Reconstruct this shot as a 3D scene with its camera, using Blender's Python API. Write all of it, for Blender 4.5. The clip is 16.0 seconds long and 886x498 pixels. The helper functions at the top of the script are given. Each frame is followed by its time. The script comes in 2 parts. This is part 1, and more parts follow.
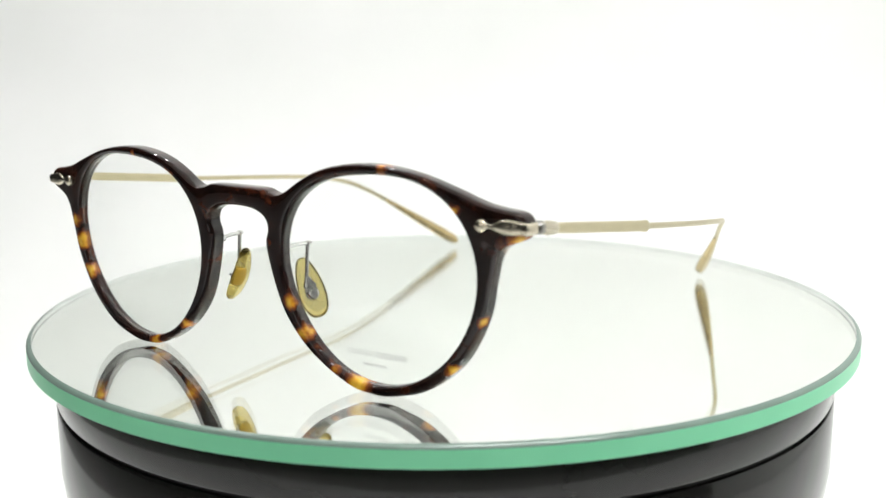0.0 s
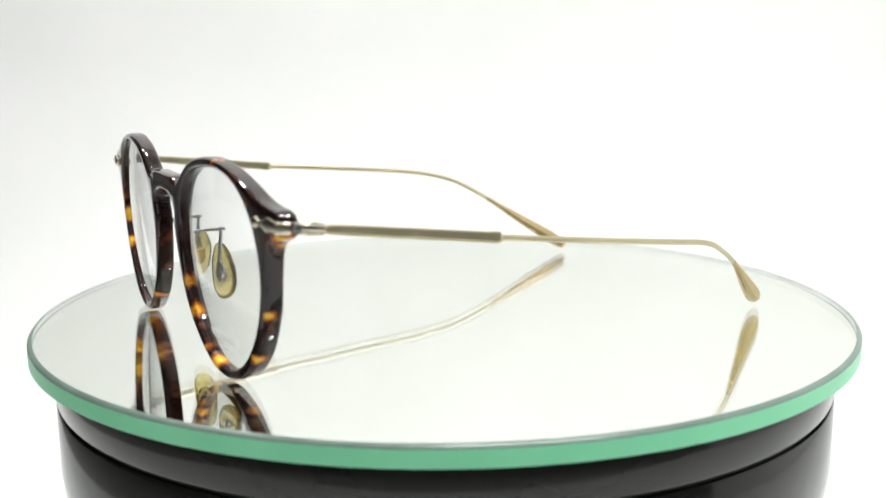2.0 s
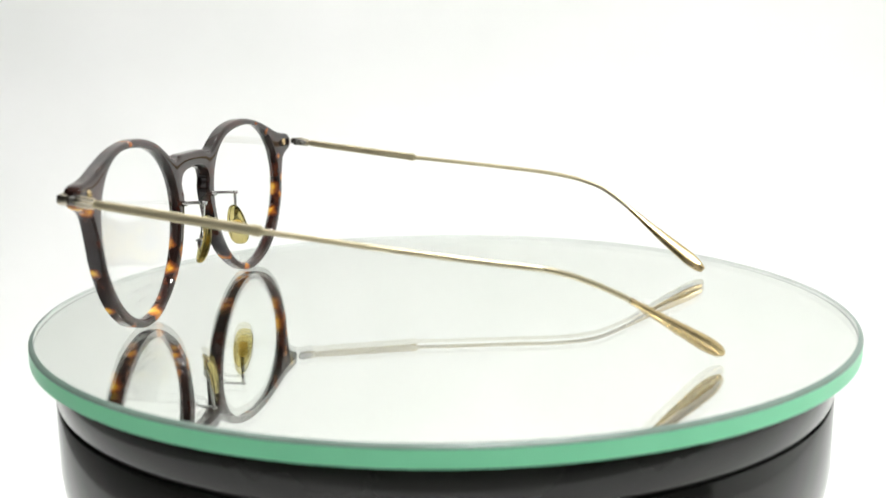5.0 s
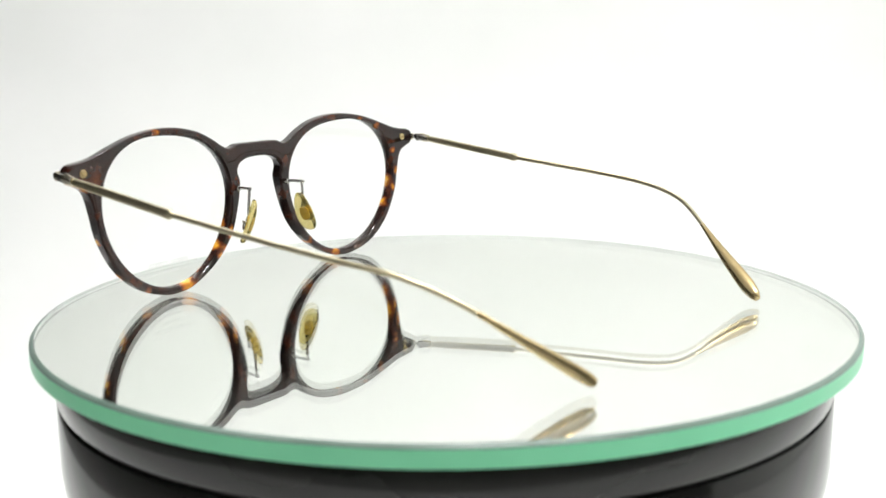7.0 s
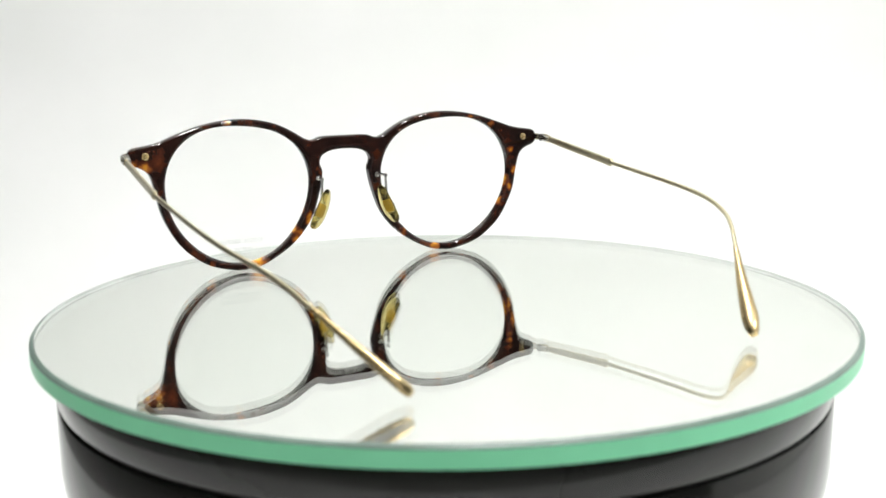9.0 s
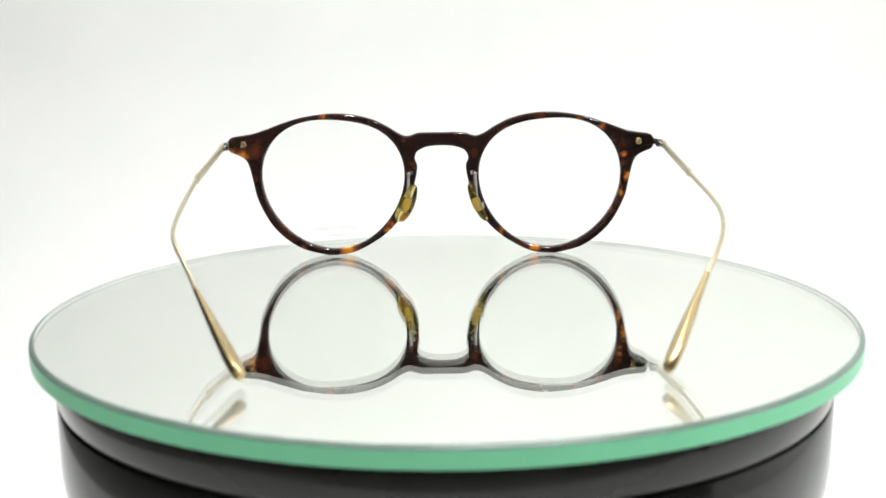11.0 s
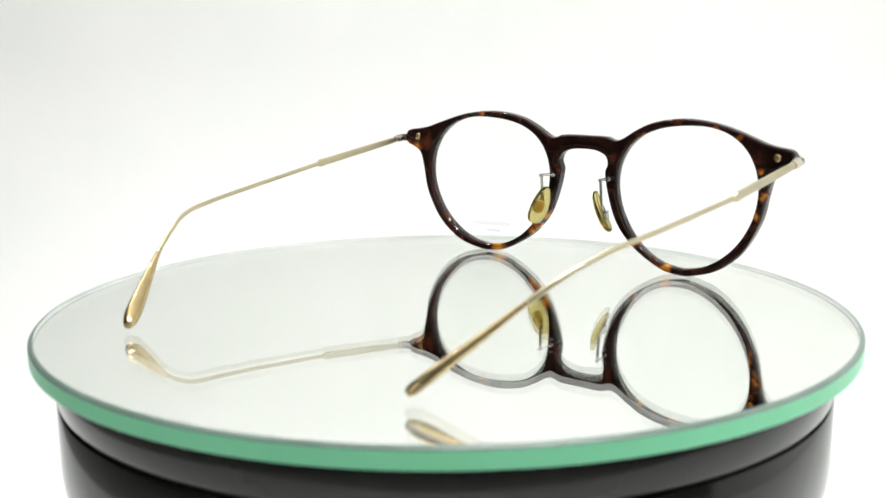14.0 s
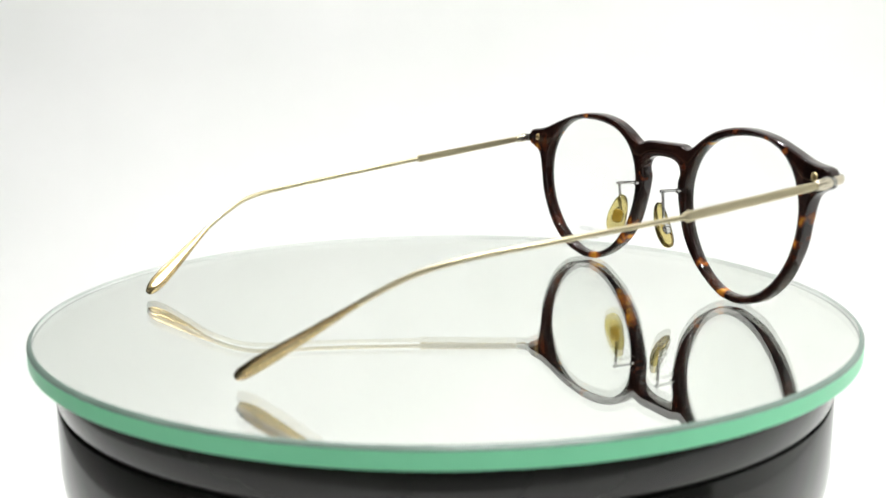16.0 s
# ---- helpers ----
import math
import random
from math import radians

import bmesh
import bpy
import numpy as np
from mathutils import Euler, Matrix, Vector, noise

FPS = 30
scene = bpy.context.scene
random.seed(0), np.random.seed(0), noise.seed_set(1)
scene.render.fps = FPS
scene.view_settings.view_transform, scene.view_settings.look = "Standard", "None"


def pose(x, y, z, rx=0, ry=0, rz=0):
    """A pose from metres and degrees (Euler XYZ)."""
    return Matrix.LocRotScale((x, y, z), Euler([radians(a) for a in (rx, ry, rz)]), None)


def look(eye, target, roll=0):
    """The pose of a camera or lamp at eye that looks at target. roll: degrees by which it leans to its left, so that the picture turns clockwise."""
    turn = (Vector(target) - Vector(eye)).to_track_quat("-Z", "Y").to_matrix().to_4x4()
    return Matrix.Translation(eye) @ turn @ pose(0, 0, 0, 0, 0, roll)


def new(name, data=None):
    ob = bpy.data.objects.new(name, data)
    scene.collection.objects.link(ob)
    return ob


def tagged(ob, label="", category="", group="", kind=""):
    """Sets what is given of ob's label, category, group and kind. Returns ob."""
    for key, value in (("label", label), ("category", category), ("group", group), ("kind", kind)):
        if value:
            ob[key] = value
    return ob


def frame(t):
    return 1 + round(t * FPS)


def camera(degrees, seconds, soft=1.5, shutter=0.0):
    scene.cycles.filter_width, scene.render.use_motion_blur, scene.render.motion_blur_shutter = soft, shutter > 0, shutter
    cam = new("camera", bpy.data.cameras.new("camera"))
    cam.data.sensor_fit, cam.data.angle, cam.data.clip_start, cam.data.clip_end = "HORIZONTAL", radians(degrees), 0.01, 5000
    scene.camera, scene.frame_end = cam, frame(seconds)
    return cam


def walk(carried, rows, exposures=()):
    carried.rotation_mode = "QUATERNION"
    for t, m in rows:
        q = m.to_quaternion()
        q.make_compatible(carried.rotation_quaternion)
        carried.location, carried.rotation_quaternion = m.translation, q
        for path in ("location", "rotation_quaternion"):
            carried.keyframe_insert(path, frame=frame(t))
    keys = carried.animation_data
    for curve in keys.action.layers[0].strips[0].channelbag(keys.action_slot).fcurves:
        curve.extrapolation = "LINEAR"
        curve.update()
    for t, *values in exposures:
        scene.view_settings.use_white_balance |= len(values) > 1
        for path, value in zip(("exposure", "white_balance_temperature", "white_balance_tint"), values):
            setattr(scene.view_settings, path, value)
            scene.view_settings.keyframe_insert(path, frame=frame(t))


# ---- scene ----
# camera: fixed, a hand's length in front of the turntable
cam = camera(44.37, 16.0, soft=1.5)
EYE = Vector((0.0, -0.2741, 0.0669))
YAW, PITCH, ROLL = radians(-0.06), radians(10.85), -0.495
AIM = EYE + 0.28 * Vector((math.sin(YAW) * math.cos(PITCH), math.cos(YAW) * math.cos(PITCH), -math.sin(PITCH)))
PATH = [(0, look(EYE, AIM, ROLL)), (16, look(EYE, AIM, ROLL))]
walk(cam, PATH)

# ---- light: the dim room outside the open front of the photo box ----
world = bpy.data.worlds.new("room")
world.use_nodes = True
world.node_tree.nodes["Background"].inputs["Color"].default_value = (0.95, 1.0, 0.97, 1)
world.node_tree.nodes["Background"].inputs["Strength"].default_value = 0.12
scene.world = world
scene.view_settings.exposure = 0.0
LED = 368.0
SOFT = 1.05


# ---- materials ----
def material(name, color=(0.5, 0.5, 0.5), rough=0.5, metal=0.0, coat=0.0, ior=1.5, transmission=0.0):
    m = bpy.data.materials.new(name)
    m.use_nodes = True
    b = m.node_tree.nodes["Principled BSDF"]
    b.inputs["Base Color"].default_value = (*color, 1)
    b.inputs["Roughness"].default_value = rough
    b.inputs["Metallic"].default_value = metal
    b.inputs["Coat Weight"].default_value = coat
    b.inputs["Coat Roughness"].default_value = 0.03
    b.inputs["IOR"].default_value = ior
    b.inputs["Transmission Weight"].default_value = transmission
    return m


def node(m, kind, **values):
    n = m.node_tree.nodes.new(kind)
    for key, value in values.items():
        if key in n.inputs:
            n.inputs[key].default_value = value
    return n


def link(m, a, b):
    m.node_tree.links.new(a, b)


def coords(m, scale=1.0):
    tc = node(m, "ShaderNodeTexCoord")
    mul = node(m, "ShaderNodeVectorMath")
    mul.operation = "SCALE"
    mul.inputs["Scale"].default_value = scale
    link(m, tc.outputs["Object"], mul.inputs[0])
    return mul.outputs[0]


def noise_tex(m, vector, scale, detail=3.0, rough=0.5):
    n = node(m, "ShaderNodeTexNoise", Scale=scale, Detail=detail, Roughness=rough)
    link(m, vector, n.inputs["Vector"])
    return n


def ramp(m, fac, stops):
    r = node(m, "ShaderNodeValToRGB")
    els = r.color_ramp.elements
    while len(els) < len(stops):
        els.new(0.5)
    for e, (p, c) in zip(els, stops):
        e.position, e.color = p, (*c, 1)
    link(m, fac, r.inputs["Fac"])
    return r.outputs["Color"]


def bump(m, height, strength, distance):
    b = node(m, "ShaderNodeBump", Strength=strength, Distance=distance)
    link(m, height, b.inputs["Height"])
    link(m, b.outputs["Normal"], m.node_tree.nodes["Principled BSDF"].inputs["Normal"])


def varied(m, scale, a, b, detail=4.0):
    """Two-tone noise on the base colour, in object space (1/m)."""
    n = noise_tex(m, coords(m), scale, detail)
    link(m, ramp(m, n.outputs["Fac"], [(0.3, a), (0.7, b)]), m.node_tree.nodes["Principled BSDF"].inputs["Base Color"])
    return n


# amber flecks of the acetate: x, z and radius in mm from the middle of the front, and depth (-1 front face, 0 right through, 1 back face)
FLECKS = [(29.6, 1.8, 3.2, 0), (16.4, 10.2, 2.0, 0), (21.5, 8.6, 2.0, -1), (24.5, 5.0, 1.6, -1), (17.4, 17.8, 2.3, -1), (12.6, 15.0, 1.3, 1), (37.4, 44.0, 1.5, 0), (64.9, 33.4, 2.1, 0),
          (9.2, 28.2, 1.2, 0), (-58.2, 26.3, 2.0, -1), (-56.2, 21.6, 2.1, -1), (-53.2, 14.8, 2.1, -1), (-58.4, 25.6, 1.5, 1), (-56.4, 19.6, 1.4, 1), (61.8, 32.6, 2.2, 1), (13.4, 16.2, 1.7, -1), (12.4, 13.2, 1.6, 1), (17.2, 8.4, 1.5, 1), (-57.6, 25.0, 1.2, 1), (-31.5, 42.6, 1.5, -1), (-20.6, 39.4, 1.8, -1), (-56.8, 31.5, 1.3, 1),
          (-29.4, 1.5, 2.1, 0), (-18.7, 7.2, 1.6, 0), (52.2, 38.0, 1.3, -1), (51.4, 8.2, 1.6, 0), (-50.2, 40.4, 1.3, 1), (57.2, 17.6, 1.1, 0), (55.6, 12.0, 1.2, -1), (44.0, 2.8, 1.2, 1), (-43.0, 43.0, 1.2, 1)]


def tortoise():
    m = material("tortoise_acetate", rough=0.014)
    bsdf = m.node_tree.nodes["Principled BSDF"]
    p = coords(m, 1000.0)
    warp = noise_tex(m, p, 0.45, 3.0)
    off = node(m, "ShaderNodeVectorMath")
    off.operation = "MULTIPLY_ADD"
    link(m, warp.outputs["Color"], off.inputs[0])
    off.inputs[1].default_value = (3.2, 3.2, 3.2)
    link(m, p, off.inputs[2])
    flat = node(m, "ShaderNodeVectorMath")
    flat.operation = "MULTIPLY_ADD"
    link(m, off.outputs[0], flat.inputs[0])
    flat.inputs[1].default_value = (1, 0.6, 1)
    flat.inputs[2].default_value = (-1.6, -0.96, -1.6)
    total = None
    for x, z, r, depth in FLECKS:
        d = node(m, "ShaderNodeVectorMath")
        d.operation = "DISTANCE"
        link(m, flat.outputs[0], d.inputs[0])
        d.inputs[1].default_value = (x, 0.6 * (-6.0 + 3.0 * (x / 62.0) ** 2 - 1.95 + 1.95 * depth), z)
        s = node(m, "ShaderNodeMapRange")
        s.interpolation_type = "SMOOTHSTEP"
        for key, value in (("From Min", 0.0), ("From Max", r * 1.65), ("To Min", 0.72 if depth > 0 else 1.0), ("To Max", 0.0)):
            s.inputs[key].default_value = value
        link(m, d.outputs["Value"], s.inputs["Value"])
        if total is None:
            total = s.outputs["Result"]
        else:
            mx = node(m, "ShaderNodeMath")
            mx.operation = "MAXIMUM"
            link(m, total, mx.inputs[0])
            link(m, s.outputs["Result"], mx.inputs[1])
            total = mx.outputs[0]
    # mottling between the flecks
    small = noise_tex(m, p, 0.17, 4.0, 0.6)
    spread = node(m, "ShaderNodeMapRange")
    for key, value in (("From Min", 0.42), ("From Max", 0.78), ("To Min", 0.0), ("To Max", 0.40)):
        spread.inputs[key].default_value = value
    link(m, small.outputs["Fac"], spread.inputs["Value"])
    both = node(m, "ShaderNodeMath")
    both.operation = "MAXIMUM"
    link(m, total, both.inputs[0])
    link(m, spread.outputs["Result"], both.inputs[1])
    tone = ramp(m, both.outputs[0], [(0.0, (0.0085, 0.0036, 0.0030)), (0.16, (0.021, 0.0072, 0.0048)), (0.34, (0.075, 0.020, 0.0080)), (0.55, (0.26, 0.075, 0.012)), (0.76, (0.54, 0.25, 0.02)), (1.0, (0.78, 0.49, 0.05))])
    link(m, tone, bsdf.inputs["Base Color"])
    bump(m, noise_tex(m, p, 0.2, 2.0).outputs["Fac"], 0.05, 0.0003)
    return m


def metal(name, a, b, rough):
    m = material(name, a, rough, 1.0)
    n = varied(m, 260.0, a, b, 4.0)
    r = node(m, "ShaderNodeMapRange")
    r.inputs["To Min"].default_value, r.inputs["To Max"].default_value = rough * 0.92, rough * 1.1
    link(m, n.outputs["Fac"], r.inputs["Value"])
    link(m, r.outputs["Result"], m.node_tree.nodes["Principled BSDF"].inputs["Roughness"])
    return m


def glass(name, color=(1, 1, 1), rough=0.0, ior=1.5):
    m = bpy.data.materials.new(name)
    m.use_nodes = True
    t = m.node_tree
    t.nodes.remove(t.nodes["Principled BSDF"])
    g = t.nodes.new("ShaderNodeBsdfGlass")
    g.inputs["Color"].default_value = (*color, 1)
    g.inputs["Roughness"].default_value, g.inputs["IOR"].default_value = rough, ior
    t.links.new(g.outputs[0], t.nodes["Material Output"].inputs["Surface"])
    return m


def emitter(name, color, strength):
    m = bpy.data.materials.new(name)
    m.use_nodes = True
    t = m.node_tree
    t.nodes.remove(t.nodes["Principled BSDF"])
    e = t.nodes.new("ShaderNodeEmission")
    e.inputs["Color"].default_value, e.inputs["Strength"].default_value = (*color, 1), strength
    t.links.new(e.outputs[0], t.nodes["Material Output"].inputs["Surface"])
    return m


M_TORT = tortoise()
M_GOLD = metal("antique_gold", (0.53, 0.472, 0.31), (0.57, 0.51, 0.34), 0.30)
M_TIP = metal("warm_gold", (0.50, 0.385, 0.19), (0.58, 0.45, 0.245), 0.24)
M_PALE = metal("pale_gold", (0.56, 0.51, 0.40), (0.68, 0.62, 0.49), 0.20)
bump(M_PALE, noise_tex(M_PALE, coords(M_PALE), 1100.0, 2.0).outputs["Fac"], 0.25, 0.0004)
M_STEEL = metal("steel", (0.60, 0.60, 0.59), (0.76, 0.76, 0.75), 0.12)
bump(M_STEEL, noise_tex(M_STEEL, coords(M_STEEL), 900.0, 2.0).outputs["Fac"], 0.2, 0.0004)
M_DARK = metal("dark_hinge", (0.30, 0.29, 0.27), (0.42, 0.41, 0.38), 0.25)
M_PAD = glass("pad_amber", (0.80, 0.735, 0.48), 0.06, 1.45)
M_CORE = material("pad_core", (0.55, 0.40, 0.10), 0.3, 0.3)
M_LENS = glass("lens_clear", (0.995, 1.0, 0.995), 0.0, 1.35)
M_MARK = material("lens_print", (0.50, 0.51, 0.50), 0.6)
M_SLAB = glass("mirror_glass", (0.987, 1.0, 0.984), 0.0, 1.5)
M_SILVER = material("mirror_silver", (0.99, 0.99, 0.98), 0.0, 1.0)
M_EDGE = material("green_glass_edge", (0.25, 0.73, 0.45), 0.3, 0.0, 0.0, 1.3)
varied(M_EDGE, 60.0, (0.255, 0.77, 0.455), (0.285, 0.82, 0.49))
M_BEVEL = material("ground_glass_bevel", (0.07, 0.13, 0.095), 0.3)
varied(M_BEVEL, 80.0, (0.12, 0.185, 0.15), (0.17, 0.24, 0.20))
M_BEVEL_IN = material("grey_glass_bevel", (0.08, 0.09, 0.085), 0.4)
varied(M_BEVEL_IN, 80.0, (0.20, 0.22, 0.21), (0.27, 0.29, 0.28))
M_EDGE_IN = material("inner_edge_backlight", (0.55, 0.58, 0.56), 0.4)
M_BLACK = material("gloss_black_plastic", (0.012, 0.012, 0.011), 0.10, ior=1.44)
varied(M_BLACK, 40.0, (0.010, 0.010, 0.009), (0.017, 0.017, 0.015))
bump(M_BLACK, noise_tex(M_BLACK, coords(M_BLACK), 30.0, 2.0).outputs["Fac"], 0.08, 0.002)
M_GROOVE = material("groove_black", (0.004, 0.004, 0.004), 0.6)
M_CLOTH = material("white_fabric", (0.86, 0.87, 0.85), 0.85)
varied(M_CLOTH, 9.0, (0.84, 0.855, 0.83), (0.88, 0.885, 0.87))
bump(M_CLOTH, noise_tex(M_CLOTH, coords(M_CLOTH), 7.0, 2.0, 0.5).outputs["Fac"], 0.2, 0.012)
M_ROOM = material("room_paint", (0.35, 0.35, 0.34), 0.8)
varied(M_ROOM, 3.0, (0.33, 0.33, 0.32), (0.38, 0.38, 0.37))
# near-black wall colour, set to keep reflections from the left dark
M_UNSEEN_WALL = material("unseen_dark_wall", (0.05, 0.05, 0.05), 0.9)
varied(M_UNSEEN_WALL, 4.0, (0.04, 0.04, 0.04), (0.06, 0.06, 0.058))
M_LED = emitter("led_chip", (1.0, 0.992, 0.992), LED)
M_SOFT = emitter("softbox_cloth", (1.0, 0.985, 0.96), SOFT)
M_HOUSING = material("white_housing", (0.75, 0.75, 0.75), 0.4)
varied(M_HOUSING, 30.0, (0.72, 0.72, 0.72), (0.78, 0.78, 0.78))


# ---- mesh helpers ----
def part(name, bm, mat, parent=None, label="", scale=0.001, smooth=40.0):
    """Links a bmesh, drawn in mm, as one mesh object under a thing or a part."""
    bmesh.ops.recalc_face_normals(bm, faces=bm.faces)
    bmesh.ops.scale(bm, vec=(scale,) * 3, verts=bm.verts)
    me = bpy.data.meshes.new(name)
    bm.to_mesh(me)
    bm.free()
    me.materials.append(mat)
    for f in me.polygons:
        f.use_smooth = True
    me.set_sharp_from_angle(angle=radians(smooth))
    ob = new(name, me)
    if parent is not None:
        ob.parent = parent
    return tagged(ob, label=label)


def spline(points, per=8, closed=False):
    """Catmull-Rom through the points."""
    pts = [Vector(p) for p in points]
    n, out = len(pts), []
    for i in range(n if closed else n - 1):
        if closed:
            a, b, c, d = (pts[(i + k) % n] for k in (-1, 0, 1, 2))
        else:
            b, c = pts[i], pts[i + 1]
            a = pts[i - 1] if i else 2 * b - c
            d = pts[i + 2] if i + 2 < n else 2 * c - b
        for k in range(per):
            t = k / per
            out.append(0.5 * (2 * b + (c - a) * t + (2 * a - 5 * b + 4 * c - d) * t * t + (3 * b - a - 3 * c + d) * t ** 3))
    if not closed:
        out.append(pts[-1])
    return out


def loft(bm, path, sizes, up=(0, 0, 1), n=16, power=2.0, flute=0.0):
    """A bar along a path: at each point a rounded section of (half height along up, half width)."""
    up, rings = Vector(up), []
    for i, p in enumerate(path):
        t = (Vector(path[min(i + 1, len(path) - 1)]) - Vector(path[max(i - 1, 0)])).normalized()
        u = (up - t * up.dot(t)).normalized()
        v = t.cross(u)
        h, w = sizes[i]
        ring = []
        for k in range(n):
            a = 2 * math.pi * k / n
            c, s = math.cos(a), math.sin(a)
            c, s = math.copysign(abs(c) ** (2 / power), c), math.copysign(abs(s) ** (2 / power), s)
            g = 1 - flute * (k % 2)
            ring.append(bm.verts.new(Vector(p) + u * h * c * g + v * w * s * g))
        rings.append(ring)
    for a, b in zip(rings, rings[1:]):
        for k in range(n):
            bm.faces.new((a[k], a[(k + 1) % n], b[(k + 1) % n], b[k]))
    bm.faces.new(rings[0])
    bm.faces.new(list(reversed(rings[-1])))
    return bm


def lathe(bm, profile, n=96):
    """Turns (radius, z) pairs round the z axis; ends at radius 0 close the form."""
    rings = []
    for r, z in profile:
        rings.append([bm.verts.new((0, 0, z))] if r < 1e-6 else
                     [bm.verts.new((r * math.cos(2 * math.pi * k / n), r * math.sin(2 * math.pi * k / n), z)) for k in range(n)])
    for a, b in zip(rings, rings[1:]):
        for k in range(n):
            j = (k + 1) % n
            if len(a) == 1:
                bm.faces.new((a[0], b[k], b[j]))
            elif len(b) == 1:
                bm.faces.new((a[k], a[j], b[0]))
            else:
                bm.faces.new((a[k], a[j], b[j], b[k]))
    return bm


def block(bm, lo, hi, bevel=0.0):
    r = bmesh.ops.create_cube(bm, size=1.0)
    for v in r["verts"]:
        for i in range(3):
            v.co[i] = lo[i] if v.co[i] < 0 else hi[i]
    if bevel:
        edges = list({e for v in r["verts"] for e in v.link_edges})
        bmesh.ops.bevel(bm, geom=edges, offset=bevel, segments=2, affect="EDGES", profile=0.6)
    return bm


# ---- the photo box ----
def photo_box():
    # floor, cove and back in one hanging sheet of white fabric
    bm = bmesh.new()
    prof = [(-330 + 580 * k / 14, -130.0, 0.0, 1.0) for k in range(14)]
    prof += [(250 + 200 * math.sin(a), 70 - 200 * math.cos(a), -math.sin(a), math.cos(a)) for a in [math.pi / 2 * k / 24 for k in range(25)]]
    prof += [(450.0, 70 + 630 * k / 12, -1.0, 0.0) for k in range(1, 13)]
    cols = [-410 + 1030 * k / 80 for k in range(81)]
    def sag(x, y, z):
        """Slack of the hanging fabric, in mm."""
        return 2.2 * noise.noise(Vector((x * 0.009, y * 0.004, z * 0.006))) + 0.8 * noise.noise(Vector((x * 0.03, y * 0.01, z * 0.014)))
    face = [[bm.verts.new((x, y + ny * sag(x, y, z), z + nz * sag(x, y, z))) for x in cols] for y, z, ny, nz in prof]
    rear = [[bm.verts.new((x, y - 5.0 * ny, z - 5.0 * nz)) for x in cols] for y, z, ny, nz in prof]
    for grid in (face, rear):
        for a, b in zip(grid, grid[1:]):
            for k in range(80):
                bm.faces.new((a[k], a[k + 1], b[k + 1], b[k]))
    for k in range(80):
        for i in (0, -1):
            bm.faces.new((face[i][k], face[i][k + 1], rear[i][k + 1], rear[i][k]))
    for i in range(len(prof) - 1):
        for k in (0, 80):
            bm.faces.new((face[i][k], face[i + 1][k], rear[i + 1][k], rear[i][k]))
    sheet = part("backdrop", bm, M_CLOTH)
    tagged(sheet, "seamless white fabric backdrop curving from floor to wall", "backdrop", kind="structure")
    tagged(part("wall_east", block(bmesh.new(), (1300, -1600, -134), (1340, 900, 1300)), M_ROOM), "plain grey wall of the dim room", "wall", kind="structure")
    # west wall is added out of view, dark so the base's left side reflects little
    tagged(part("wall_west", block(bmesh.new(), (-1340, -1600, -134), (-1300, 900, 1300)), M_UNSEEN_WALL), "added dark wall out of view that darkens reflections on the left", "wall", kind="structure")
    tagged(part("ceiling", block(bmesh.new(), (-640, -420, 702), (640, 470, 716), 1.0), M_CLOTH), "white fabric ceiling of the photo box", "ceiling", kind="structure")
    tagged(part("wall_side", block(bmesh.new(), (622, -260, -130), (634, 460, 701), 1.0), M_CLOTH), "white fabric side panel of the photo box", "wall", kind="structure")
    # the dim room on the open side
    tagged(part("wall_south", block(bmesh.new(), (-1340, -1640, -134), (1340, -1600, 1300)), M_ROOM), "plain grey wall of the dim room", "wall", kind="structure")
    tagged(part("floor", block(bmesh.new(), (-1340, -1640, -180), (1340, 900, -136)), M_ROOM), "plain grey tabletop floor under the photo box", "floor", kind="structure")


def led_bar(x0, x1, y, count, r):
    bar = tagged(new("led_bar"), "white ceiling light bar with a row of small lit lamps", "light bar", "light bars")
    bar.location = ((x0 + x1) / 2000, y / 1000, 0.7018)
    half = (x1 - x0) / 2
    part("housing", block(bmesh.new(), (-half - 40, -36, -14), (half + 40, 36, 0), 2.0), M_HOUSING, bar)
    for k in range(count):
        x = -half + (x1 - x0) * k / (count - 1)
        chip = part("led", lathe(bmesh.new(), [(0, -0.36 * r), (0.5 * r, -0.31 * r), (0.85 * r, -0.18 * r), (r, 0)], 28), M_LED, bar)
        chip.location = (x / 1000, 0, -0.014)
    return bar


def softbox():
    """Square studio lamp behind the camera, on a stand."""
    lamp = tagged(new("softbox_lamp"), "square white softbox lamp lit on a black stand", "studio lamp")
    lamp.matrix_world = pose(-0.42, -0.86, -0.136, 0, 0, -26)
    part("diffuser", block(bmesh.new(), (-300, 0, 180), (300, 6, 780), 2.0), M_SOFT, lamp, "glowing white diffuser cloth")
    bm = bmesh.new()
    ring = [[bm.verts.new((x * w, y, 480 + z * w)) for x, z in ((-1, -1), (1, -1), (1, 1), (-1, 1))] for y, w in ((-2, 306), (-10, 306), (-220, 60), (-260, 60))]
    for a, b in zip(ring, ring[1:]):
        for k in range(4):
            bm.faces.new((a[k], a[(k + 1) % 4], b[(k + 1) % 4], b[k]))
    bm.faces.new(ring[0])
    bm.faces.new(ring[-1])
    part("hood", bm, M_BLACK, lamp)
    part("pole", lathe(bmesh.new(), [(0, 0), (120, 0), (120, 8), (14, 14), (12, 20), (12, 440), (0, 440)], 24), M_BLACK, lamp).location = (0, -0.24, 0)
    return lamp


photo_box()
led_bar(60, 270, -150, 2, 30.0)
led_bar(-360, -165, 290, 2, 16.0)
softbox()

# ---- turntable ----
SPIN = -13.0166   # degrees per second
TOP = 0.2         # height of the mirror's face, mm


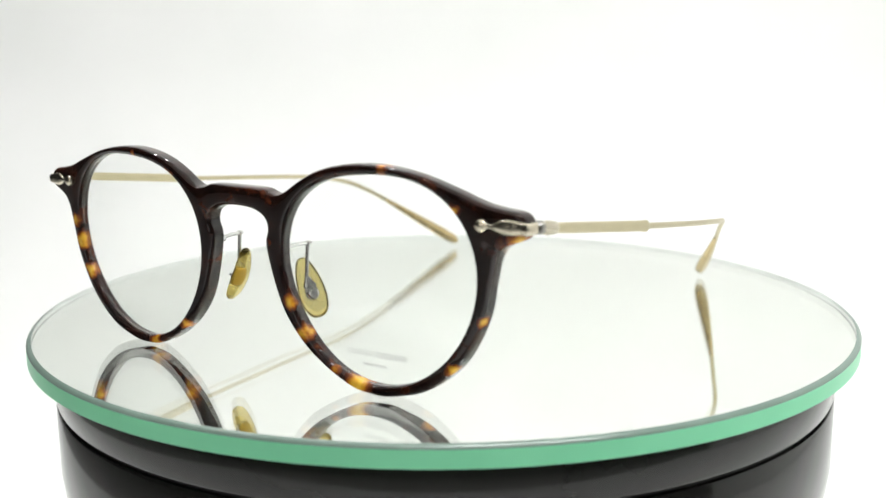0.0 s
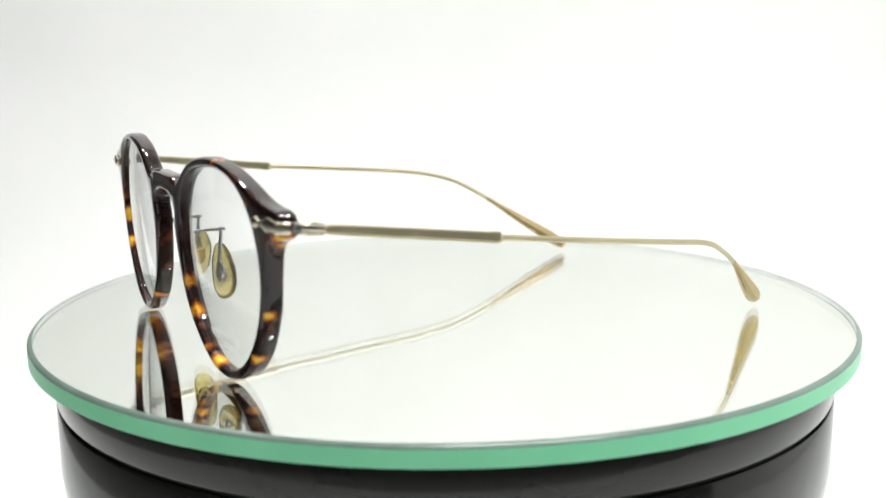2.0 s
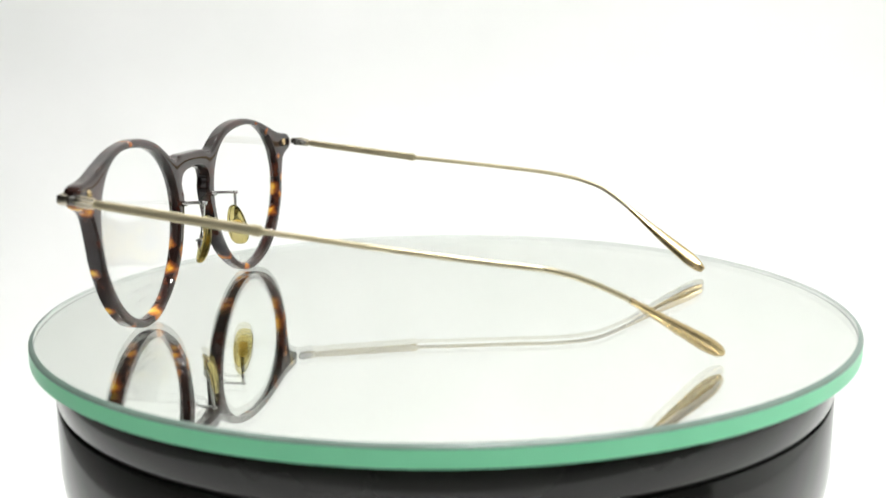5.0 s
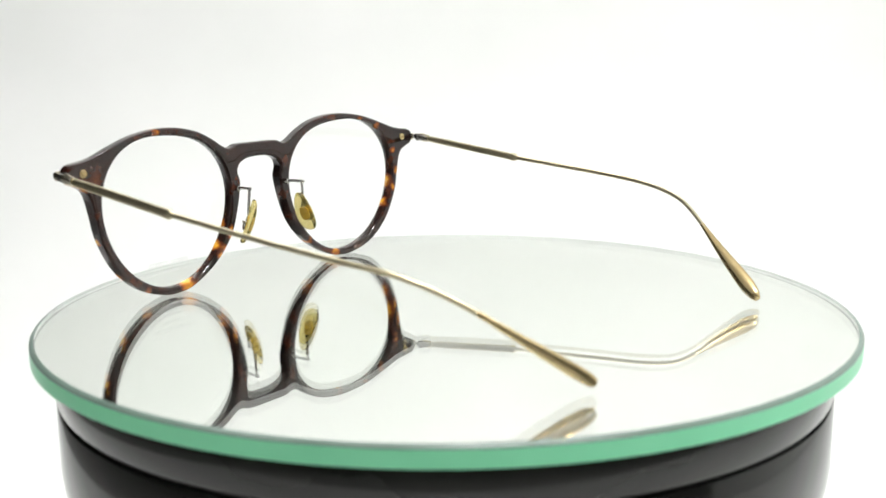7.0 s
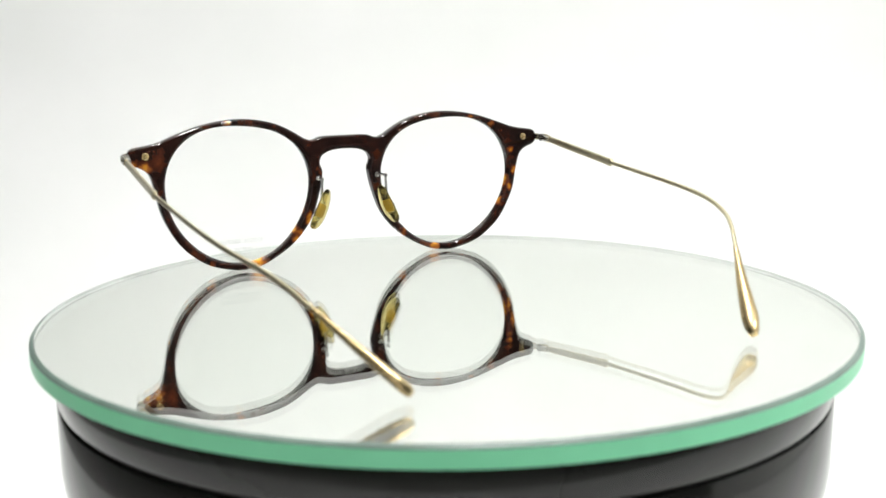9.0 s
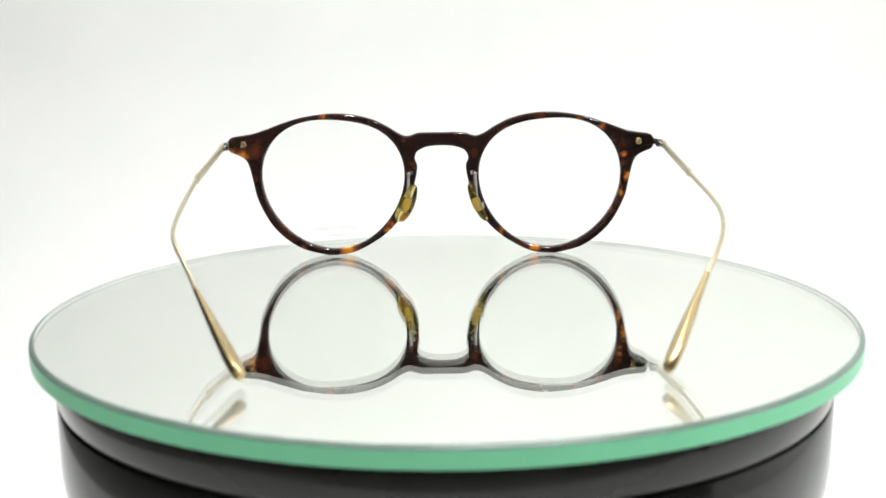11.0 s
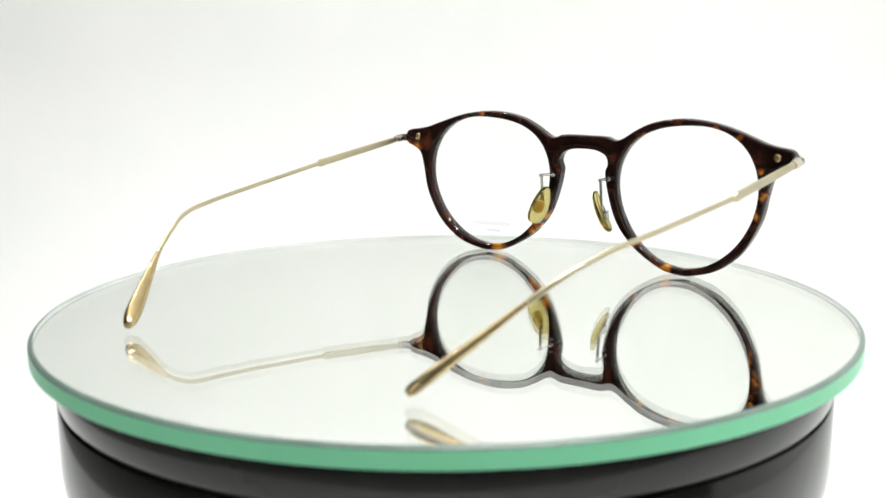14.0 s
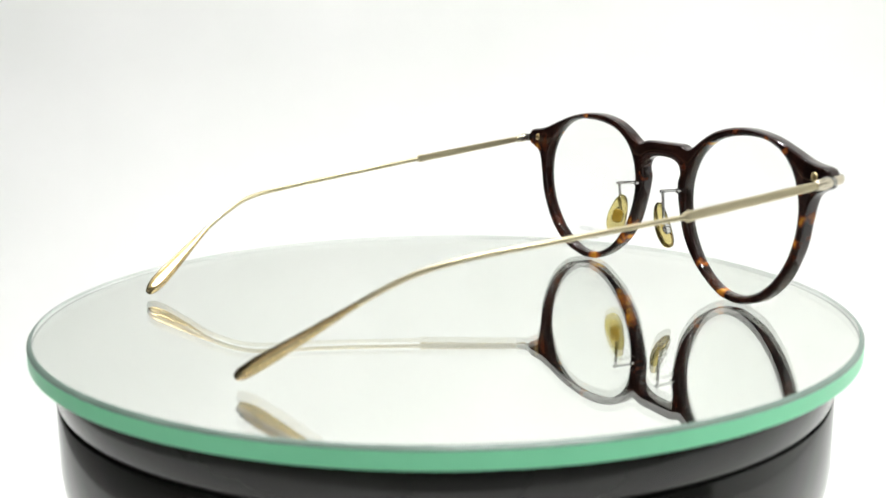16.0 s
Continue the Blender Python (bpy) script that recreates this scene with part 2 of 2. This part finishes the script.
def turntable():
    t = tagged(new("turntable"), "glossy black round motorised display turntable", "turntable")
    t.location = (0, 0, -0.046)
    body = [(0, 4), (88, 4), (92.3, 4.6), (94.4, 6.6), (95.7, 10.5), (96.2, 15), (96.2, 30.5), (96.0, 30.9), (95.6, 31.0), (0, 31.0)]
    part("foot", lathe(bmesh.new(), [(0, -84), (78, -84), (82, -82), (84, -78), (84, 2), (86, 4.1), (0, 4.1)], 96), M_BLACK, t)
    part("body", lathe(bmesh.new(), body, 128), M_BLACK, t)
    part("seam", lathe(bmesh.new(), [(0, 31.0), (95.2, 31.0), (95.2, 31.9), (0, 31.9)], 128), M_GROOVE, t, "matt black seam below the turning top")
    deck = part("platter", lathe(bmesh.new(), [(0, 31.9), (95.6, 31.9), (96.0, 32.0), (96.2, 32.4), (96.2, 40.9), (95.8, 41.5), (95.1, 41.75), (0, 41.75)], 128), M_BLACK, t)
    return t, deck


def round_mirror():
    m = tagged(new("round_mirror"), "round thick glass mirror plate with pale green edge on the turntable", "mirror")
    h = 4.45
    top = TOP
    part("glass_face", lathe(bmesh.new(), [(0, top), (60, top), (100.5, top)], 192), M_SLAB, m, "clear polished glass face", smooth=8)
    part("bevel", lathe(bmesh.new(), [(100.5, top), (101.0, top - 0.17), (101.38, top - 0.45), (101.6, top - 0.8)], 192), M_BEVEL, m, "narrow ground bevel of grey-green glass", smooth=60)
    part("glass_edge", lathe(bmesh.new(), [(101.6, top - 0.8), (101.6, top - h + 0.25), (101.3, top - h), (98, top - h)], 192), M_EDGE, m, "pale green cut glass edge")
    part("inner_bevel", lathe(bmesh.new(), [(100.45, top - 0.03), (100.7, top - 0.3), (100.85, top - 0.5)], 192), M_BEVEL_IN, m)
    # opaque pale ring; its colour stands in for backdrop light through the clear edge
    part("inner_edge", lathe(bmesh.new(), [(100.85, top - 0.5), (101.1, top - 0.85), (101.1, top - h + 1.0)], 192), M_EDGE_IN, m)
    part("edge_foot", lathe(bmesh.new(), [(101.1, top - h + 1.0), (101.1, top - h + 0.3)], 192), M_BEVEL_IN, m, "dark unsilvered margin of the mirror")
    part("silvering", lathe(bmesh.new(), [(0, top - h + 0.3), (101.05, top - h + 0.3), (101.05, top - h + 0.1), (0, top - h + 0.1)], 192), M_SILVER, m, "silver mirror backing", smooth=8)
    for o in m.children:
        if o.name.startswith("glass_face"):
            o.visible_shadow = False
    return m


TABLE, DECK = turntable()
MIRROR = round_mirror()


# ---- eyeglasses (mm; x to the wearer's left, y to the back, z up) ----
OUTER = [(0, 38.5), (5, 38.5), (7.6, 38.35), (9.3, 37.75), (11.2, 37.5), (13.6, 38.4), (17, 40.5), (21.5, 42.7), (26.5, 44.05), (32, 44.7), (38, 44.5),
         (45, 43.3), (52, 41.1), (57.3, 39.2), (61, 38.4), (64.6, 37.9), (65.9, 36.9), (66.1, 35.2), (65.4, 33.7), (63.4, 32.8), (61.2, 31.5), (59.9, 29.4),
         (58.8, 25), (57.2, 18), (52.6, 9.6), (45.5, 3.5), (38, 0.95), (33, 0.55), (27, 1.7), (18.5, 6.6), (12.6, 13), (9.6, 20), (7.9, 27.4), (8.6, 30.3),
         (8.4, 31.9), (7.4, 33.3), (5, 34.4), (2.5, 34.8), (0, 34.9)]
THICK = 3.9


def back_y(x, z):
    """The back face of the front: bowed, leaning, and a little askew between its hinges."""
    return -6.0 + 3.4 * (x / 62.0) ** 2 + 0.012 * x - 0.035 * (z - 22.0)


def hole(side, grow=0.0, n=120):
    """The lens opening: a soft pantos shape as a radius round its middle."""
    out = []
    for k in range(n):
        a = 2 * math.pi * k / n
        r = 21.35 + 0.92 * math.cos(2 * a) + 0.24 * math.sin(2 * a) - 0.08 * math.cos(3 * a) + 0.83 * math.sin(3 * a) - 0.12 * math.cos(4 * a) - 0.09 * math.sin(4 * a)
        out.append(((34.08 + (r + grow) * math.cos(a)) * side, 23.48 + (r + grow) * math.sin(a)))
    return out


def normals2(loop):
    out, n = [], len(loop)
    for i in range(n):
        (ax, az), (bx, bz) = loop[i - 1], loop[(i + 1) % n]
        dx, dz = bx - ax, bz - az
        l = math.hypot(dx, dz) or 1
        out.append((dz / l, -dx / l))
    return out


def area2(loop):
    return sum(loop[i - 1][0] * loop[i][1] - loop[i][0] * loop[i - 1][1] for i in range(len(loop))) / 2


def front_frame(parent):
    bm = bmesh.new()
    half = [(p.x, p.y) for p in spline([(x, z, 0) for x, z in OUTER], 6)]
    outer = half + [(-x, z) for x, z in reversed(half[1:-1])]
    grow = 0.25 if area2(outer) > 0 else -0.25
    outer = [(x + nx * grow, z + nz * grow) for (x, z), (nx, nz) in zip(outer, normals2(outer))]
    loops = [outer, hole(1), hole(-1)]
    steps = 6
    faces_front, faces_back = [], []
    for i, loop in enumerate(loops):
        ccw = area2(loop) > 0
        nor = normals2(loop)
        sign = (-1 if ccw else 1) * (1 if i == 0 else -1)   # towards the material
        curve = [(1 - math.sin(math.pi / 2 * k / steps), 1 - math.cos(math.pi / 2 * k / steps)) for k in range(steps + 1)]
        rings_at = [(0.85 * u, -THICK + 1.3 * v) for u, v in curve] + [(0.8 * u, -0.9 * v) for u, v in reversed(curve)]
        rings = []
        for ins, s in rings_at:
            ring = []
            for (x, z), (nx, nz) in zip(loop, nor):
                px, pz = x + nx * ins * sign, z + nz * ins * sign
                ring.append(bm.verts.new((px, back_y(px, pz) + s, pz)))
            rings.append(ring)
        for r0, r1 in zip(rings, rings[1:]):
            for k in range(len(loop)):
                j = (k + 1) % len(loop)
                bm.faces.new((r0[k], r0[j], r1[j], r1[k]))
        faces_front += [bm.edges.get((rings[0][k], rings[0][(k + 1) % len(loop)])) for k in range(len(loop))]
        faces_back += [bm.edges.get((rings[-1][k], rings[-1][(k + 1) % len(loop)])) for k in range(len(loop))]
    bmesh.ops.triangle_fill(bm, use_beauty=True, use_dissolve=False, edges=faces_front, normal=(0, -1, 0))
    bmesh.ops.triangle_fill(bm, use_beauty=True, use_dissolve=False, edges=faces_back, normal=(0, 1, 0))
    return part("front_frame", bm, M_TORT, parent, "tortoiseshell acetate front with amber flecks", smooth=45)


def lens_y(x, z):
    r2 = (abs(x) - 34.08) ** 2 + (z - 23.5) ** 2
    return back_y(x, z) - 2.6 - 1.3 * (1 - r2 / 480.0)


def lens(parent, side):
    bm = bmesh.new()
    rim = hole(side, 0.35, 72)
    cx, cz = 34.08 * side, 23.48
    layers = []
    for s in (0.0, 1.3):
        rings = [[bm.verts.new((cx, lens_y(cx, cz) + s, cz))]]
        for f in (0.25, 0.5, 0.75, 1.0):
            ring = []
            for x, z in rim:
                px, pz = cx + (x - cx) * f, cz + (z - cz) * f
                ring.append(bm.verts.new((px, lens_y(px, pz) + s, pz)))
            rings.append(ring)
        for k in range(72):
            j = (k + 1) % 72
            bm.faces.new((rings[0][0], rings[1][k], rings[1][j]))
            for a, b in zip(rings[1:], rings[2:]):
                bm.faces.new((a[k], b[k], b[j], a[j]))
        layers.append(rings[-1])
    for k in range(72):
        j = (k + 1) % 72
        bm.faces.new((layers[0][k], layers[0][j], layers[1][j], layers[1][k]))
    ob = part("lens", bm, M_LENS, parent, "clear demo lens with a pale printed mark" if side > 0 else "clear demo lens", smooth=30)
    ob.visible_shadow = False
    return ob


def lens_mark(parent):
    """Two lines of print, as plain bars."""
    bm = bmesh.new()
    rnd = random.Random(5)

    def bar(x0, x1, z0, z1):
        v = [bm.verts.new((x, lens_y(x, z) - s, z)) for s in (0.03, 0.06) for x, z in ((x0, z0), (x1, z0), (x1, z1), (x0, z1))]
        for q in ((0, 1, 2, 3), (7, 6, 5, 4), (0, 4, 5, 1), (1, 5, 6, 2), (2, 6, 7, 3), (3, 7, 4, 0)):
            bm.faces.new([v[i] for i in q])
    x = 27.3
    for count in (6, 7):
        for _ in range(count):
            bar(x, x + 0.17, 8.0, 9.2)
            bar(x + 0.52, x + 0.52 + 0.11, 8.0, 9.2)
            if rnd.random() < 0.6:
                bar(x + 0.26, x + 0.48, 9.03, 9.2)
            if rnd.random() < 0.6:
                bar(x + 0.26, x + 0.48, 8.0, 8.17)
            x += 1.02
        x += 0.85
    x = 31.0
    for _ in range(10):
        bar(x, x + 0.22, 6.0, 6.7)
        x += 0.55
    return part("printed_mark", bm, M_MARK, parent, "two pale grey lines of print", smooth=20)


def nose_pad(parent, side):
    top, low = Vector((8.0, 0.4, 23.2)), Vector((13.3, 0.2, 11.4))
    axis = (low - top).normalized()
    nrm = Vector((-0.72, 0.69, 0.0)) if side > 0 else Vector((-0.975, 0.22, 0.0))
    nrm = (nrm - axis * nrm.dot(axis)).normalized()
    wid = axis.cross(nrm)
    mid, L = (top + low) / 2, (low - top).length

    def at(u, v, w):
        p = mid + axis * u + wid * v + nrm * w
        return Vector((p.x * side, p.y, p.z))
    n, rings = 40, []
    bm = bmesh.new()
    # teardrop outline, domed on the nose side
    for f, w in ((0.0, -0.85), (0.75, -0.85), (0.95, -0.7), (1.0, -0.1), (0.96, 0.45), (0.8, 0.85), (0.4, 1.15), (0.0, 1.25)):
        if f == 0:
            rings.append([bm.verts.new(at(0, 0, w))])
            continue
        ring = []
        for k in range(n):
            a = 2 * math.pi * k / n
            u = L / 2 * math.cos(a)
            v = (2.75 + 0.55 * math.cos(a)) * math.copysign(abs(math.sin(a)) ** 0.8, math.sin(a))
            ring.append(bm.verts.new(at(u * f, v * f, w - 0.012 * (u * f) ** 2)))
        rings.append(ring)
    for a, b in zip(rings, rings[1:]):
        for k in range(n):
            j = (k + 1) % n
            if len(a) == 1:
                bm.faces.new((a[0], b[k], b[j]))
            elif len(b) == 1:
                bm.faces.new((a[k], a[j], b[0]))
            else:
                bm.faces.new((a[k], a[j], b[j], b[k]))
    pad = part("nose_pad", bm, M_PAD, parent, "translucent olive-yellow nose pad", smooth=60)
    pad.visible_shadow = False
    # metal seat moulded into the pad's outer side
    bm = bmesh.new()
    loft(bm, [at(u, 0, -0.62) for u in (-1.6, -1.5, -0.6, 1.6, 2.3, 2.4)], [(0.5, 0.15), (0.9, 0.22), (1.25, 0.25), (1.25, 0.25), (0.9, 0.22), (0.5, 0.15)], up=wid * 1.0 if side > 0 else Vector((-wid.x, wid.y, wid.z)), n=14, power=3)
    part("pad_core", bm, M_CORE, pad, "brassy seat inside the pad")
    # box and screw on the outer side, then the arm up to the rim
    arm = bmesh.new()
    across = Vector((wid.x * side, wid.y, wid.z))
    # leaf-shaped seat that widens downwards, and the domed box under it with its pin
    leaf = [(-2.9, 0.34, 0.30), (-2.2, 0.42, 0.30), (-1.2, 0.95, 0.26), (-0.3, 1.38, 0.24), (0.0, 1.40, 0.24), (0.15, 1.0, 0.2)]
    loft(arm, [at(u, 0, -1.15) for u, _, _ in leaf], [(h, w) for _, h, w in leaf], up=across, n=14, power=3)
    dome = [(0.3, 0.7, 0.3), (0.5, 1.2, 0.55), (1.2, 1.45, 0.7), (2.0, 1.3, 0.62), (2.6, 0.8, 0.4), (2.8, 0.3, 0.15)]
    loft(arm, [at(u, 0, -1.15) for u, _, _ in dome], [(h, w) for _, h, w in dome], up=across, n=16, power=2.3)
    loft(arm, [at(0.55, v, -1.75) for v in (-1.3, -1.2, 1.2, 1.3)], [(0.2, 0.2), (0.36, 0.36), (0.36, 0.36), (0.2, 0.2)], up=across.cross(nrm), n=10)
    # wire straight back from the rim to a round joint, then the rod down to the seat
    mount = Vector((9.7 * side, back_y(9.7 * side, 26.3) - 0.3, 26.3))
    joint = Vector((10.3 * side, 0.2, 26.6))
    path = spline([mount, mount.lerp(joint, 0.55) + Vector((0, 0, 0.15)), joint, joint + Vector((0.25 * side, 0.9, 0.05))], 6)
    loft(arm, path, [(0.42, 0.42)] * (len(path) - 1) + [(0.2, 0.2)], up=(0.3, 0.1, 0.9), n=10)
    bmesh.ops.create_uvsphere(arm, u_segments=14, v_segments=8, radius=0.62, matrix=Matrix.Translation(joint))
    path = spline([joint, joint.lerp(at(-2.4, 0, -1.2), 0.5), at(-2.4, 0, -1.2)], 6)
    loft(arm, path, [(0.42, 0.42)] * len(path), up=(0.3, 0.8, 0.3), n=10)
    loft(arm, [mount + Vector((0, y, 0)) for y in (0.0, 0.1, 1.5, 1.7)], [(0.6, 0.6), (0.75, 0.8), (0.75, 0.8), (0.45, 0.45)], n=12)
    part("pad_arm", arm, M_STEEL, parent, "thin silver wire nose pad arm")


def stud_plate(parent, side):
    """Ball, neck and leaf on the end piece, folded round its corner to the hinge."""
    bm = bmesh.new()
    z = 35.6
    xs = [(56.7, 0.2), (56.9, 0.7), (57.4, 1.12), (58.0, 1.25), (58.6, 1.1), (59.1, 0.65), (59.6, 0.42), (60.1, 0.45), (61.0, 0.85), (62.0, 1.3), (63.0, 1.45), (64.2, 1.35), (65.3, 1.15), (66.0, 1.1)]
    path = [Vector((x * side, back_y(x * side, z) - THICK - 0.2, z)) for x, _ in xs]
    sizes = [(h, 0.7 if x > 59.5 else min(h, 1.0)) for x, h in xs]
    tail = [(66.7, -6.2, 1.1), (67.1, -5.0, 1.1), (67.2, -3.9, 1.1)]
    path += [Vector((x * side, y, z - 0.1)) for x, y, _ in tail]
    sizes += [(h, 0.6) for _, _, h in tail]
    loft(bm, path, sizes, n=18, power=2.4)
    return part("stud_plate", bm, M_PALE, parent, "pale engraved metal plate with a ball end")


def rivet(parent, side):
    bm = bmesh.new()
    x, z = 61.5, 35.8
    lathe(bm, [(0, 0.32), (0.25, 0.32), (0.3, 0.18), (0.42, 0.18), (0.5, 0.34), (0.85, 0.28), (1.1, 0.05), (1.15, -0.3), (0, -0.3)], 20)
    ob = part("rivet", bm, M_TIP, parent, "small brass rivet")
    ob.matrix_local = pose(x * side / 1000, (back_y(x * side, z) + 0.05) / 1000, z / 1000, -90, 0, 3.0 * side)
    return ob


WIRE_L = [(67.4, 38.2, 30.1), (65.3, 65.5, 26.6), (63.0, 84.0, 24.3), (60.2, 95.0, 22.6), (56.2, 103.0, 19.4), (52.0, 110.8, 14.9), (47.1, 118.5, 9.3), (40.2, 128.9, 1.9)]
WIRE_R = [(68.2, 37.6, 30.6), (67.1, 70.0, 27.7), (65.3, 84.9, 26.0), (62.9, 94.6, 23.7), (60.4, 100.3, 21.0), (56.4, 106.8, 16.6), (51.3, 114.6, 10.4), (44.5, 127.1, 2.05)]


def temple(parent, side):
    wire = [Vector((x * side, y, z)) for x, y, z in (WIRE_L if side > 0 else WIRE_R)]
    h0 = Vector((67.5 if side > 0 else -68.4, -3.6, 35.6))
    step = wire[0]
    run = step - h0

    def along(f, dx=0.0):
        return h0 + run * f + Vector((dx * side, 0, 0))
    # hinge knuckle
    bm = bmesh.new()
    loft(bm, [along(f, -0.3) for f in (0.0, 0.008, 0.035, 0.04)], [(0.7, 0.7), (0.95, 1.0), (0.95, 1.0), (0.7, 0.7)], n=12, power=4)
    loft(bm, [along(0.045) + Vector((-1.0 * side, 0, zz)) for zz in (-1.2, -1.1, -0.35, -0.3, -0.2, 0.2, 0.3, 0.35, 1.1, 1.2)],
         [(0.4, 0.4), (0.8, 0.8), (0.8, 0.8), (0.6, 0.6), (0.8, 0.8), (0.8, 0.8), (0.6, 0.6), (0.8, 0.8), (0.8, 0.8), (0.4, 0.4)], up=(0, 1, 0), n=14)
    loft(bm, [along(f, -0.9) for f in (0.03, 0.04, 0.10, 0.12)], [(0.5, 0.4), (0.9, 0.7), (0.85, 0.6), (0.5, 0.4)], n=12, power=4)
    part("hinge", bm, M_DARK, parent, "small dark metal hinge block")
    # flat engraved bar with a fluted shoulder
    bm = bmesh.new()
    fs = [(0.025, 0.6, 0.5), (0.035, 1.0, 0.8), (0.06, 1.3, 0.95), (0.085, 1.35, 0.95), (0.11, 1.2, 0.9), (0.135, 1.15, 0.85), (0.14, 1.05, 0.8)]
    loft(bm, [along(f) for f, _, _ in fs], [(h, w) for _, h, w in fs], n=24, flute=0.13)
    shoulder = part("shoulder", bm, M_PALE, parent, "fluted pale metal shoulder of the temple")
    bm = bmesh.new()
    fs = [(0.135, 0.5, 0.4), (0.145, 0.75, 0.5), (0.17, 0.95, 0.58), (0.30, 1.03, 0.6), (0.94, 1.08, 0.58), (0.955, 1.2, 0.68), (0.985, 1.2, 0.68), (1.0, 0.8, 0.5), (1.01, 0.5, 0.4)]
    loft(bm, [along(f) for f, _, _ in fs], [(h, w) for _, h, w in fs], n=28, power=3.2, flute=0.06)
    arm = part("temple", bm, M_GOLD, parent, "thin engraved antique gold temple bar", smooth=12)
    # wire with the bend behind the ear
    bm = bmesh.new()
    path = spline(wire, 7)
    total = len(path)
    cut = int(total * 0.80)
    loft(bm, path[:cut + 1], [(0.62, 0.52)] * (cut + 1), n=12)
    part("wire", bm, M_GOLD, arm, "thin gold wire")
    # paddle tip
    bm = bmesh.new()
    b = path[-1]
    tail, sizes = [], []
    start = path[cut - 6]
    for k in range(31):
        f = k / 30
        p = start.lerp(b, f)
        q = path[min(cut - 6 + int(round(f * (total - 1 - cut + 6))), total - 1)]
        tail.append(p.lerp(q, 0.5 * (1 - f)))
        g = min(1.0, f / 0.82)
        g = 0.6 * g + 0.4 * g * g * (3 - 2 * g)
        end = 1.0 if f < 0.78 else math.sqrt(max(0.02, 1 - ((f - 0.78) / 0.22) ** 2 * 0.82))
        blunt = 1.0 if f < 0.94 else math.sqrt(max(0.02, 1 - ((f - 0.94) / 0.06) ** 2 * 0.6))
        sizes.append(((0.58 + 1.42 * g) * end, (0.56 + 0.66 * g) * blunt))
    up = Vector((0.70 * side, 0.95, 0.70))
    loft(bm, tail, sizes, up=up, n=20, power=2.7)
    tip = part("temple_tip", bm, M_TIP, arm, "flattened warm gold paddle tip", smooth=60)
    # fine ridges across the lower edge
    bm = bmesh.new()
    d = (tail[-1] - tail[-4]).normalized()
    u = (up - d * up.dot(d)).normalized()
    v = d.cross(u)
    first, last = tail[15], tail[28]
    for k in range(12):
        f = k / 11
        c = first.lerp(last, f) - u * (sizes[15 + int(13 * f)][0] * 0.80)
        w = 0.55 + 0.35 * f
        loft(bm, [c + v * x for x in (-w, -0.8 * w, 0.8 * w, w)], [(0.10, 0.06), (0.32, 0.20), (0.32, 0.20), (0.10, 0.06)], up=u, n=6)
    part("ridges", bm, M_DARK, tip, "row of fine dark ridges on the tip")


def eyeglasses():
    g = tagged(new("eyeglasses"), "round tortoiseshell eyeglasses with thin gold temples, open on the mirror", "eyeglasses")
    front_frame(g)
    left = lens(g, 1)
    lens(g, -1)
    lens_mark(left)
    for side in (1, -1):
        nose_pad(g, side)
        stud_plate(g, side)
        rivet(g, side)
        temple(g, side)
    return g


GLASSES = eyeglasses()
# the lens keeps its focus on the front of the eyeglasses
cam.data.dof.use_dof = True
cam.data.dof.focus_object = GLASSES
cam.data.dof.aperture_fstop = 19.0
REST = pose(-0.03601, -0.04905, -0.0001, 0, 0, -36.637)
OFF_CENTRE = pose(-0.0003, 0.00033, 0)


def motions():
    """The turntable turns clockwise, seen from above, at an even pace."""
    times = [k * 0.5 for k in range(33)]
    turns = [(t, pose(0, 0, 0, 0, 0, SPIN * t)) for t in times]
    walk(GLASSES, [(t, m @ REST) for t, m in turns])
    walk(MIRROR, [(t, m @ OFF_CENTRE) for t, m in turns])
    walk(DECK, turns)


motions()
